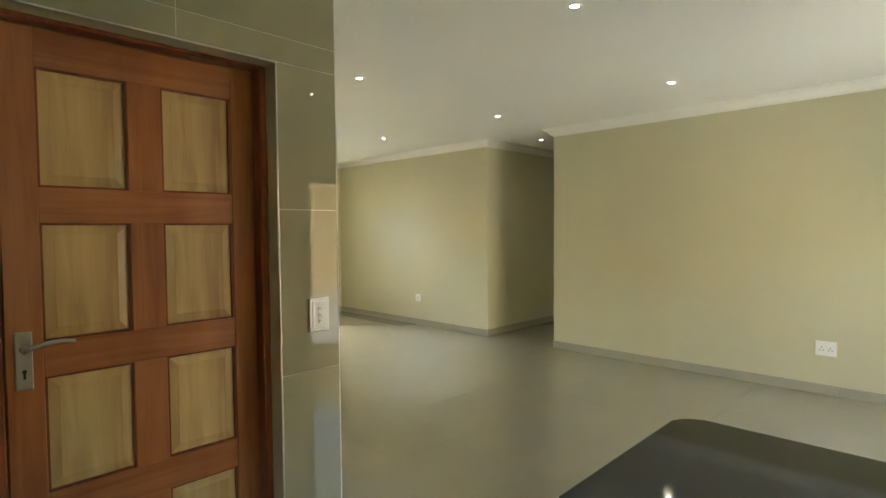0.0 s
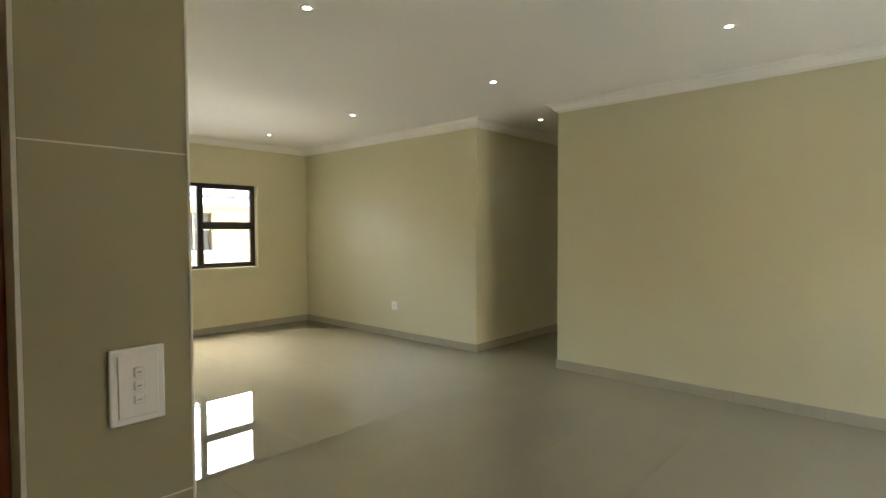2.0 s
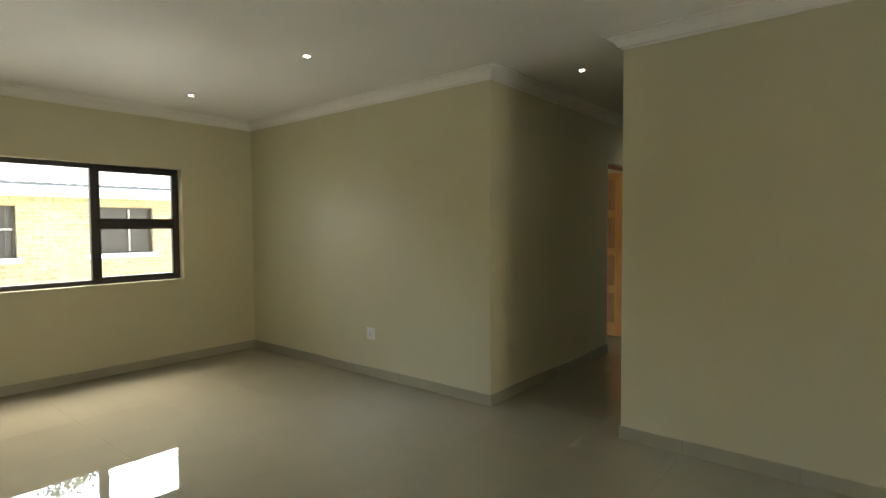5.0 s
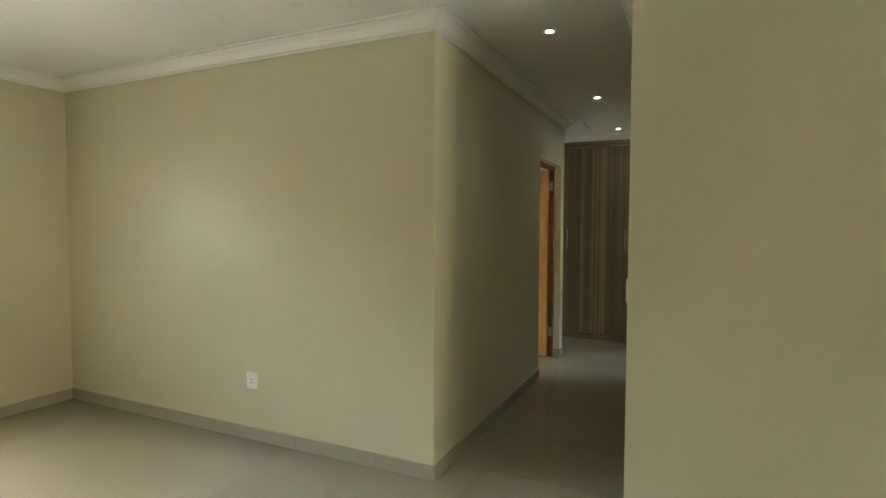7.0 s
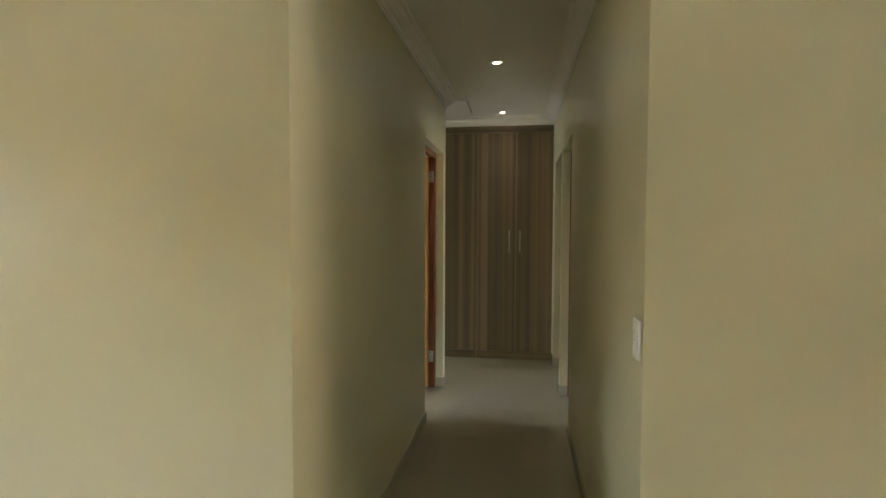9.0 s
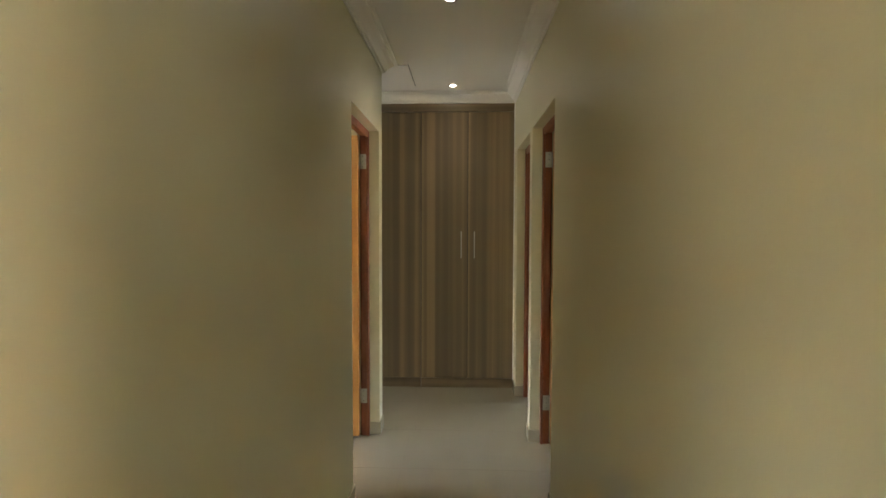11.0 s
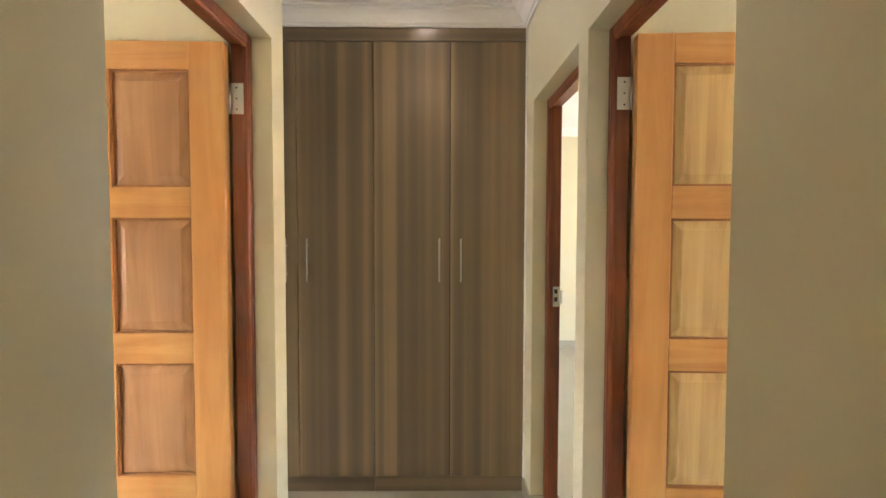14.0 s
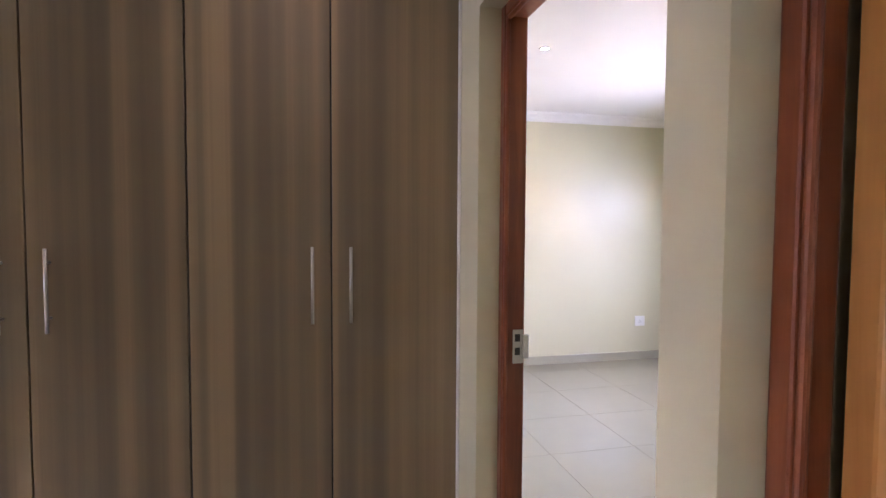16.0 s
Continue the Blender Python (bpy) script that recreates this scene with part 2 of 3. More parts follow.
GRANITE = plain("black polished granite", (0.012, 0.012, 0.011), 0.06, spread=0.5, scale=160)
BRICK = brickwork("yellow face brick")
ROOF = plain("pale concrete roof tile", (0.42, 0.40, 0.37), 0.8, spread=0.15, scale=9)
EAVE_SHADE = plain("dark grey eave shade", (0.10, 0.10, 0.10), 0.9, spread=0.2, scale=9)
WHITE = plain("white exterior paint", (0.8, 0.79, 0.76), 0.6, spread=0.03, scale=2)
GROUND = plain("pale concrete paving", (0.38, 0.36, 0.32), 0.9, spread=0.18, scale=1.5, relief=0.3)
BARK = plain("grey bark", (0.12, 0.09, 0.065), 0.9, spread=0.3, scale=20, relief=0.5)
LEAF = plain("green foliage", (0.09, 0.13, 0.05), 0.55, spread=0.4, scale=3)
DARKROOM = plain("dark room pane", (0.028, 0.020, 0.014), 0.5, spread=0.2, scale=2.5)
GLASS = glass_material()
LIGHTDISC = glowing("downlight glow", (1.0, 0.93, 0.80), GLOW)


# ---- mesh helpers ----
def box(bm, x0, y0, z0, x1, y1, z1, bevel=0.0, seg=1):
    x0, x1, y0, y1, z0, z1 = min(x0, x1), max(x0, x1), min(y0, y1), max(y0, y1), min(z0, z1), max(z0, z1)
    vs = [bm.verts.new((x, y, z)) for x in (x0, x1) for y in (y0, y1) for z in (z0, z1)]
    fs = [bm.faces.new([vs[i] for i in q]) for q in ((0, 1, 3, 2), (4, 6, 7, 5), (0, 4, 5, 1), (2, 3, 7, 6), (0, 2, 6, 4), (1, 5, 7, 3))]
    if bevel:
        edges = list({e for f in fs for e in f.edges})
        bmesh.ops.bevel(bm, geom=edges, offset=bevel, segments=seg, profile=0.5, affect="EDGES")
    return bm


def disc(bm, x, y, z, r, h, n=24, axis="z", r2=None):
    m = pose(x, y, z, 0 if axis == "z" else 90, 0, 0) if axis != "x" else pose(x, y, z, 0, 90, 0)
    bmesh.ops.create_cone(bm, cap_ends=True, segments=n, radius1=r, radius2=r if r2 is None else r2, depth=h, matrix=m)
    return bm


def finish(name, bm, mat, smooth=False):
    bmesh.ops.recalc_face_normals(bm, faces=bm.faces[:])
    me = bpy.data.meshes.new(name)
    bm.to_mesh(me)
    bm.free()
    me.materials.append(mat)
    if smooth:
        for p in me.polygons:
            p.use_smooth = True
    return me


def part(name, bm, mat, parent=None, label="", smooth=False):
    ob = new(name, finish(name, bm, mat, smooth))
    ob.parent = parent
    if label:
        ob["label"] = label
    return ob


def quick_box(name, mat, parent, dims, bevel=0.0, label="", seg=1):
    return part(name, box(bmesh.new(), *dims, bevel, seg), mat, parent, label)


def structure(ob, label, category):
    return tagged(ob, label, category, kind="structure")


def wall(name, along, c0, c1, a0, a1, openings=(), z0=0.0, z1=CEIL, mat=None, label="smooth plastered wall painted cream"):
    """A wall along x or y, between c0 and c1 across, with openings (a, b, low, high) right through it."""
    bm = bmesh.new()
    cuts = sorted({a0, a1, *[v for o in openings for v in o[:2]]})
    for a, b in zip(cuts, cuts[1:]):
        spans, low = [], z0
        for o in sorted(openings, key=lambda o: o[2]):
            if o[0] < b - 1e-6 and o[1] > a + 1e-6:
                spans.append((low, o[2]))
                low = o[3]
        spans.append((low, z1))
        for lo, hi in spans:
            if hi - lo > 1e-4:
                box(bm, *((a, c0, lo, b, c1, hi) if along == "x" else (c0, a, lo, c1, b, hi)))
    bmesh.ops.remove_doubles(bm, verts=bm.verts, dist=1e-5)
    return structure(part(name, bm, mat or PAINT), label, "wall")


def run(name, points, profile, mat, label, category, closed=False):
    """A moulding of one profile (distance from wall, height) along a line with the room on its left, mitred."""
    bm, n, rings = bmesh.new(), len(points), []
    for i, p in enumerate(points):
        p = Vector(p)
        a = (p - Vector(points[i - 1])).normalized() if i or closed else None
        b = (Vector(points[(i + 1) % n]) - p).normalized() if i < n - 1 or closed else None
        a, b = a or b, b or a
        na, nb = Vector((-a.y, a.x)), Vector((-b.y, b.x))
        m = (na + nb) / (1 + na.dot(nb))
        rings.append([bm.verts.new((p.x + m.x * d, p.y + m.y * d, z)) for d, z in profile])
    k = len(profile)
    for i in range(n if closed else n - 1):
        r, s = rings[i], rings[(i + 1) % n]
        for j in range(k):
            bm.faces.new((r[j], s[j], s[(j + 1) % k], r[(j + 1) % k]))
    if not closed:
        bm.faces.new(rings[0])
        bm.faces.new(rings[-1])
    return structure(part(name, bm, mat), label, category)


# ---- walls, ceiling ----
wall("wall_north_1", "x", 0, 0.2, WEST, 0.0)
wall("wall_north_2", "x", 0, 0.2, CW, EAST)
PWIN = (3.42, 4.18, 0.95, 2.04)
wall("wall_west", "y", WEST - 0.22, WEST, SOUTH, 8.0, [WIN, (0.95, 2.45, 0.87, 2.04), PWIN])
KWIN = (-6.2, -5.2, 1.05, 1.95)
EWIN = (-2.32, -0.35, 0.0, 2.10)
wall("wall_east", "y", EAST, EAST + 0.22, SOUTH, 0.2, [EWIN, KWIN])
wall("wall_south", "x", SOUTH - 0.2, SOUTH, WEST - 0.22, EAST + 0.22)
wall("wall_pier", "x", PIER_Y - 0.2, PIER_Y, WEST, TILE_X - 0.222)
D0 = (-5.346, -4.524, 2.056)
wall("wall_kitchen", "y", TILE_X - 0.222, TILE_X - 0.010, SOUTH, PIER_Y, [(D0[0], D0[1], 0, D0[2])])
wall("wall_pantry", "y", 1.0, 1.1, SOUTH, PIER_Y - 0.2)
wall("wall_corridor_left", "y", -0.14, 0.0, 0.2, 3.32, [(*DL, 0, DOOR_H)])
wall("wall_corridor_right", "y", CW, CW + 0.14, 0.2, ROOM_N, [(*DR, 0, DOOR_H), (*D2, 0, DOOR_H)])
wall("wall_passage", "x", 3.18, 3.32, WEST, -0.14)
wall("wall_cupboard_back", "x", 4.9, 5.0, WEST, CW)
wall("wall_bedrooms", "x", 3.10, 3.21, CW + 0.14, ROOM_E)
wall("wall_bedroom_east", "y", ROOM_E, ROOM_E + 0.22, 0.2, 8.0, [(0.95, 2.45, 0.87, 2.04), (5.3, 6.95, 0.87, 2.04)])
wall("wall_far", "x", ROOM_N, ROOM_N + 0.2, WEST, ROOM_E)

bm = bmesh.new()
box(bm, WEST - 0.22, SOUTH - 0.2, CEIL, EAST + 0.22, 0.2, CEIL + 0.15)
box(bm, WEST - 0.22, 0.2, CEIL, ROOM_E + 0.22, 8.0, CEIL + 0.15)
structure(part("ceiling", bm, CEILING), "flat white painted plasterboard ceiling", "ceiling")

COVE = [(0, CORN), (0.010, CORN), (0.012, CORN + 0.012), (0.026, CORN + 0.015), (0.034, CORN + 0.030), (0.052, CORN + 0.050), (0.076, CORN + 0.064),
        (0.079, CORN + 0.076), (0.100, CORN + 0.078), (0.102, CEIL + 0.001), (0, CEIL + 0.001)]
run("cornice_1", [(EAST, SOUTH), (EAST, 0), (CW, 0), (CW, CUP_Y), (WEST, CUP_Y), (WEST, 3.32), (0, 3.32), (0, 0), (WEST, 0), (WEST, PIER_Y),
                  (TILE_X, PIER_Y), (TILE_X, SOUTH)], COVE, CORNICE, "white stepped plaster cove cornice", "cornice", True)
run("cornice_2", [(ROOM_E, 3.22), (ROOM_E, ROOM_N), (CW + 0.14, ROOM_N), (CW + 0.14, 3.22)], COVE, CORNICE, "white stepped plaster cove cornice", "cornice", True)
run("cornice_3", [(-0.14, 0.2), (-0.14, 3.18), (WEST, 3.18), (WEST, 0.2)], COVE, CORNICE, "white stepped plaster cove cornice", "cornice", True)
run("cornice_4", [(ROOM_E, 0.2), (ROOM_E, 3.10), (CW + 0.14, 3.10), (CW + 0.14, 0.2)], COVE, CORNICE, "white stepped plaster cove cornice", "cornice", True)

SK = [(0, 0), (0.010, 0), (0.010, 0.082), (0.008, 0.085), (0, 0.085)]
SKL = "grey-beige porcelain skirting tile along the wall"
run("baseboard_7", [(EAST, -4.0), (EAST, EWIN[0])], SK, SKIRT, SKL, "baseboard")
run("baseboard_1", [(EAST, EWIN[1]), (EAST, 0), (CW, 0), (CW, DR[0]), (CW + 0.065, DR[0])], SK, SKIRT, SKL, "baseboard")
run("baseboard_2", [(CW + 0.065, DR[1]), (CW, DR[1]), (CW, D2[0]), (CW + 0.065, D2[0])], SK, SKIRT, SKL, "baseboard")
run("baseboard_3", [(CW + 0.065, D2[1]), (CW, D2[1]), (CW, CUP_Y)], SK, SKIRT, SKL, "baseboard")
run("baseboard_4", [(WEST, CUP_Y), (WEST, 3.32), (0, 3.32), (0, DL[1]), (-0.065, DL[1])], SK, SKIRT, SKL, "baseboard")
run("baseboard_5", [(-0.065, DL[0]), (0, DL[0]), (0, 0), (WEST, 0), (WEST, PIER_Y), (TILE_X - 0.012, PIER_Y)], SK, SKIRT, SKL, "baseboard")
run("baseboard_6", [(ROOM_E, 3.22), (ROOM_E, ROOM_N), (CW + 0.14, ROOM_N), (CW + 0.14, D2[1])], SK, SKIRT, SKL, "baseboard")


# joints between the skirting tiles
for k in range(-6, 10):
    x = 0.215 + k * 0.603
    if WEST < x < -0.05 or CW + 0.05 < x < EAST:
        quick_box("joint", FLOORGROUT, bpy.data.objects["baseboard_5" if x < 0 else "baseboard_1"], (x - 0.0009, -0.0103, 0.001, x + 0.0009, -0.0098, 0.083))


# ---- windows ----
def window(name, x, side, y0, y1, z0, z1, split, transom, label):
    """An aluminium window in a wall that runs along y; side is +1 where the room lies towards +x."""
    root = structure(new(name), label, "window")
    xo = x - side * 0.11
    f, d = 0.045, 0.05
    def bar(n, ya, za, yb, zb, dd=0.0):
        return quick_box(n, BRONZE, root, (xo - d / 2 - dd, ya, za, xo + d / 2 + dd, yb, zb), 0.004)
    bar("window_frame", y0, z0, y1, z0 + f)
    bar("window_frame", y0, z1 - f, y1, z1)
    bar("window_frame", y0, z0 + f, y0 + f, z1 - f)
    bar("window_frame", y1 - f, z0 + f, y1, z1 - f)
    bar("mullion", split - 0.03, z0 + f, split + 0.03, z1 - f, 0.003)
    bar("transom", split + 0.03, transom - 0.03, y1 - f, transom + 0.03, 0.002)
    for ya, yb, za, zb in ((split + 0.03, y1 - f, z0 + f, transom - 0.03), (split + 0.03, y1 - f, transom + 0.03, z1 - f)):
        sash, s = bmesh.new(), 0.022
        for dims in ((ya, za, yb, za + s), (ya, zb - s, yb, zb), (ya, za + s, ya + s, zb - s), (yb - s, za + s, yb, zb - s)):
            box(sash, xo - 0.018, dims[0], dims[1], xo + 0.022, dims[2], dims[3])
        part("sash", sash, BRONZE, root)
    for ya, yb, za, zb in ((y0 + f, split - 0.03, z0 + f, z1 - f), (split + 0.05, y1 - f - 0.02, z0 + f + 0.02, transom - 0.05),
                           (split + 0.05, y1 - f - 0.02, transom + 0.05, z1 - f - 0.02)):
        pane = quick_box("pane", GLASS, root, (xo - 0.002, ya, za, xo + 0.002, yb, zb), 0, "clear window glass")
        pane.visible_shadow = False
    return root


def sliding_door(x, y0, y1, z1):
    """A two-leaf aluminium sliding door in the east wall."""
    root = structure(new("door_5"), "closed dark bronze aluminium sliding glass door", "door")
    xo = x + 0.075
    for n, ya, za, yb, zb in (("sill", y0, 0, y1, 0.03), ("head", y0, z1 - 0.05, y1, z1), ("jamb", y0, 0.03, y0 + 0.05, z1 - 0.05), ("jamb", y1 - 0.05, 0.03, y1, z1 - 0.05)):
        quick_box(n, BRONZE, root, (xo - 0.045, ya, za, xo + 0.045, yb, zb), 0.003)
    mid = (y0 + y1) / 2
    for ya, yb, dx in ((y0 + 0.05, mid + 0.03, -0.02), (mid - 0.03, y1 - 0.05, 0.02)):
        bm = bmesh.new()
        for a, b, c, d in ((ya, 0.03, yb, 0.11), (ya, z1 - 0.11, yb, z1 - 0.05), (ya, 0.11, ya + 0.06, z1 - 0.11), (yb - 0.06, 0.11, yb, z1 - 0.11)):
            box(bm, xo + dx - 0.018, a, b, xo + dx + 0.018, c, d)
        lf = part("sliding_leaf", bm, BRONZE, root)
        pane = quick_box("pane", GLASS, lf, (xo + dx - 0.003, ya + 0.06, 0.11, xo + dx + 0.003, yb - 0.06, z1 - 0.11), 0, "clear door glass")
        pane.visible_shadow = False


sliding_door(EAST, EWIN[0], EWIN[1], EWIN[3])
WL = "dark bronze aluminium window with one fixed and two hung panes"
window("window_1", WEST, 1, *WIN, -1.60, 1.455, WL)
window("window_2", EAST, -1, *KWIN, -5.75, 1.5, WL)
window("window_3", WEST, 1, 0.95, 2.45, 0.87, 2.04, 1.8, 1.445, WL)
window("window_6", WEST, 1, *PWIN, 3.8, 1.445, WL)
window("window_4", ROOM_E, -1, 0.95, 2.45, 0.87, 2.04, 1.8, 1.445, WL)
window("window_5", ROOM_E, -1, 5.3, 6.95, 0.87, 2.04, 6.25, 1.445, WL)


# ---- doors ----
def raised_panel(w, h, t=0.022):
    """A fielded panel with a sloping margin on both faces, centred on its thickness."""
    bm, rings = bmesh.new(), []
    for inset, y in ((0, 0.004), (0.006, 0.004), (0.034, t / 2), (0.036, t / 2 + 0.001)):
        rings.append((inset, y))
    for sgn in (1, -1):
        last = None
        for inset, y in rings:
            r = [bm.verts.new((a, sgn * y, b)) for a, b in ((inset, inset), (w - inset, inset), (w - inset, h - inset), (inset, h - inset))]
            if last:
                for i in range(4):
                    bm.faces.new((last[i], last[(i + 1) % 4], r[(i + 1) % 4], r[i]))
            last = r
        bm.faces.new(last)
    bmesh.ops.remove_doubles(bm, verts=bm.verts, dist=1e-5)
    return bm


def leaf(parent, place, w, h, stile, munt, top, rail, ph, frame_mat, rail_mat, panel_mat, bead_mat, label):
    """A panelled door leaf hinged at its own x = 0, two panels wide and four high, 40 mm thick."""
    t = 0.02
    root = quick_box("door_leaf", frame_mat, parent, (0, -t, 0, stile, t, h), 0.003, label)
    root.matrix_local = place
    quick_box("stile", frame_mat, root, (w - stile, -t, 0, w, t, h), 0.003)
    pw = (w - 2 * stile - munt) / 2
    z = h - top
    edges = [(h, z)]
    rows = []
    for r in range(4):
        rows.append((z - ph, z))
        edges.append((z - ph, z - ph - rail if r < 3 else 0.0))
        z -= ph + rail
    for hi, lo in edges:
        bm = box(bmesh.new(), stile, -t + 0.0006, lo, w - stile, t - 0.0006, hi, 0.0012)
        part("rail", bm, rail_mat, root)
    for lo, hi in rows:
        quick_box("muntin", frame_mat, root, (stile + pw, -t + 0.001, lo, stile + pw + munt, t - 0.001, hi), 0.0012)
        for x in (stile, stile + pw + munt):
            p = part("panel", raised_panel(pw, hi - lo), panel_mat, root)
            p.location = (x, 0, lo)
            mould = bmesh.new()
            for sgn in (1, -1):
                for a0, b0, a1, b1 in ((0, 0, pw, 0.007), (0, hi - lo - 0.007, pw, hi - lo), (0, 0.007, 0.007, hi - lo - 0.007), (pw - 0.007, 0.007, pw, hi - lo - 0.007)):
                    box(mould, x + a0, sgn * 0.005, lo + b0, x + a1, sgn * 0.014, lo + b1)
            # bead colour is darker than the leaf, so panel edges look shadowed
            part("bead", mould, bead_mat, root)
    return root


def hinge(parent, x, y, z, sx, sy):
    """A steel butt hinge with a knuckle; sx and sy say to which sides its flaps go."""
    kn = part("hinge", disc(bmesh.new(), x, y, z, 0.0065, 0.10, 12), STEEL, parent, "steel butt hinge", True)
    quick_box("flap", STEEL, kn, (x, y + sy * 0.0005, z - 0.05, x + sx * 0.050, y + sy * 0.0035, z + 0.05))
    quick_box("flap", STEEL, kn, (x - sx * 0.002, y - sy * 0.001, z - 0.05, x - sx * 0.0045, y - sy * 0.020, z + 0.05))
    bm = bmesh.new()
    for dz in (-0.035, 0, 0.035):
        disc(bm, x + sx * 0.024, y + sy * 0.0005, z + dz, 0.0032, 0.001, 8, "y")
    part("screw", bm, BLACK, kn)
    return kn


def door_frame(root, y0, y1, xa, xb, stop, height=DOOR_H):
    """Dark timber jambs and head with a stop strip, for an opening in a wall along y."""
    j = 0.036
    for n, ya, yb in (("jamb", y0, y0 + j), ("jamb", y1 - j, y1)):
        quick_box(n, MERANTI, root, (xa, ya, 0, xb, yb, height), 0.005, "", 2)
    quick_box("head", MERANTI, root, (xa, y0 + j, height - j, xb, y1 - j, height), 0.005, "", 2)
    s0, s1 = stop
    for ya, yb in ((y0 + j, y0 + j + 0.012), (y1 - j - 0.012, y1 - j)):
        quick_box("stop", MERANTI, root, (s0, ya, 0, s1, yb, height - j), 0.005, "", 2)
    quick_box("stop", MERANTI, root, (s0, y0 + j + 0.012, height - j - 0.012, s1, y1 - j - 0.012, height - j), 0.005, "", 2)


d1 = structure(new("door_1"), "open golden eight-panel wooden door in a dark red timber frame", "door")
door_frame(d1, *DL, -0.125, -0.065, (-0.080, -0.066))
leaf(d1, pose(-0.128, DL[1] - 0.062, 0.012, 0, 0, 180 + 1), 0.83, 2.048, 0.112, 0.104, 0.088, 0.099, 0.374, GOLDWOOD, GOLDRAIL, BROWNPANEL, BEADWOOD, "golden varnished door leaf with brown panels")
d2 = structure(new("door_2"), "open golden eight-panel wooden door in a dark red timber frame", "door")
door_frame(d2, *DR, CW + 0.065, CW + 0.125, (CW + 0.066, CW + 0.080))
leaf(d2, pose(CW + 0.128, DR[1] - 0.062, 0.012, 0, 0, -3), 0.83, 2.048, 0.112, 0.104, 0.088, 0.099, 0.374, GOLDWOOD, GOLDRAIL, PALEPANEL, BEADWOOD, "golden varnished door leaf with pale panels")
for z in (0.28, 1.89):
    hinge(d1, -0.128, DL[1] - 0.040, z, 1, 1).location = (0, 0, 0)
    hinge(d2, CW + 0.128, DR[1] - 0.040, z, -1, 1)
d3 = structure(new("door_3"), "dark red timber door frame opening into a bright room", "door")
door_frame(d3, *D2, CW + 0.065, CW + 0.135, (CW + 0.066, CW + 0.080))
strike = quick_box("strike_plate", STEEL, d3, (CW + 0.098, D2[1] - 0.039, 1.07, CW + 0.130, D2[1] - 0.036, 1.17), 0.001, "brushed steel strike plate")
quick_box("lip", STEEL, strike, (CW + 0.128, D2[1] - 0.046, 1.085, CW + 0.146, D2[1] - 0.037, 1.155), 0.002)
for z in (1.095, 1.135):
    quick_box("hole", BLACK, strike, (CW + 0.104, D2[1] - 0.0402, z, CW + 0.120, D2[1] - 0.0385, z + 0.022))

d4 = structure(new("door_4"), "closed red-brown eight-panel door with pale panels and lever handle", "door")
FX = TILE_X - 0.15
for ya, yb in ((D0[0], D0[0] + 0.03), (D0[1] - 0.03, D0[1])):
    quick_box("jamb", MERANTI, d4, (FX + 0.021, ya, 0, TILE_X - 0.07, yb, D0[2]), 0.004)
quick_box("head", MERANTI, d4, (FX + 0.021, D0[0] + 0.03, D0[2] - 0.016, TILE_X - 0.07, D0[1] - 0.03, D0[2]), 0.004)
leaf(d4, pose(FX, D0[1] - 0.022, 0.006, 0, 0, -90), 0.76, 2.035, 0.0905, 0.1015, 0.112, 0.105, 0.352, REDWOOD, REDRAIL, PALEPANEL, MERANTI, "red-brown door leaf with pale yellow panels")
LX, LY, LZ = FX + 0.02, D0[0] + 0.082, 1.072
lock = quick_box("lock_plate", STEEL, d4, (LX, LY - 0.021, LZ - 0.085, LX + 0.008, LY + 0.021, LZ + 0.085), 0.003, "brushed steel lock plate", 2)
part("rose", disc(bmesh.new(), LX + 0.018, LY, LZ + 0.035, 0.011, 0.03, 16, "x"), STEEL, lock, "", True)
bm = bmesh.new()
last = None
for i in range(9):
    u = i / 8
    c = Vector((LX + 0.038 + 0.004 * math.sin(u * 3), LY - 0.004 + 0.125 * u, LZ + 0.035 + 0.016 * math.sin(u * math.pi * 0.75) ))
    r = 0.009 - 0.003 * u
    ring = [bm.verts.new(c + Vector((0.6 * r * math.cos(a), 0, r * math.sin(a)))) for a in [k * math.tau / 10 for k in range(10)]]
    if last:
        for k in range(10):
            bm.faces.new((last[k], last[(k + 1) % 10], ring[(k + 1) % 10], ring[k]))
    else:
        bm.faces.new(ring)
    last = ring
bm.faces.new(last)
part("lever", bm, STEEL, lock, "curved steel lever", True)
bm = bmesh.new()
disc(bm, LX + 0.008, LY, LZ - 0.030, 0.0055, 0.003, 12, "x")
box(bm, LX + 0.0075, LY - 0.003, LZ - 0.052, LX + 0.0095, LY + 0.003, LZ - 0.034)
part("keyhole", bm, BLACK, lock)
bm = bmesh.new()
for dy in (-0.012, 0.012):
    for dz in (-0.072, 0.072):
        disc(bm, LX + 0.0085, LY + dy, LZ + dz, 0.004, 0.003, 8, "x")
part("screw", bm, STEEL, lock)


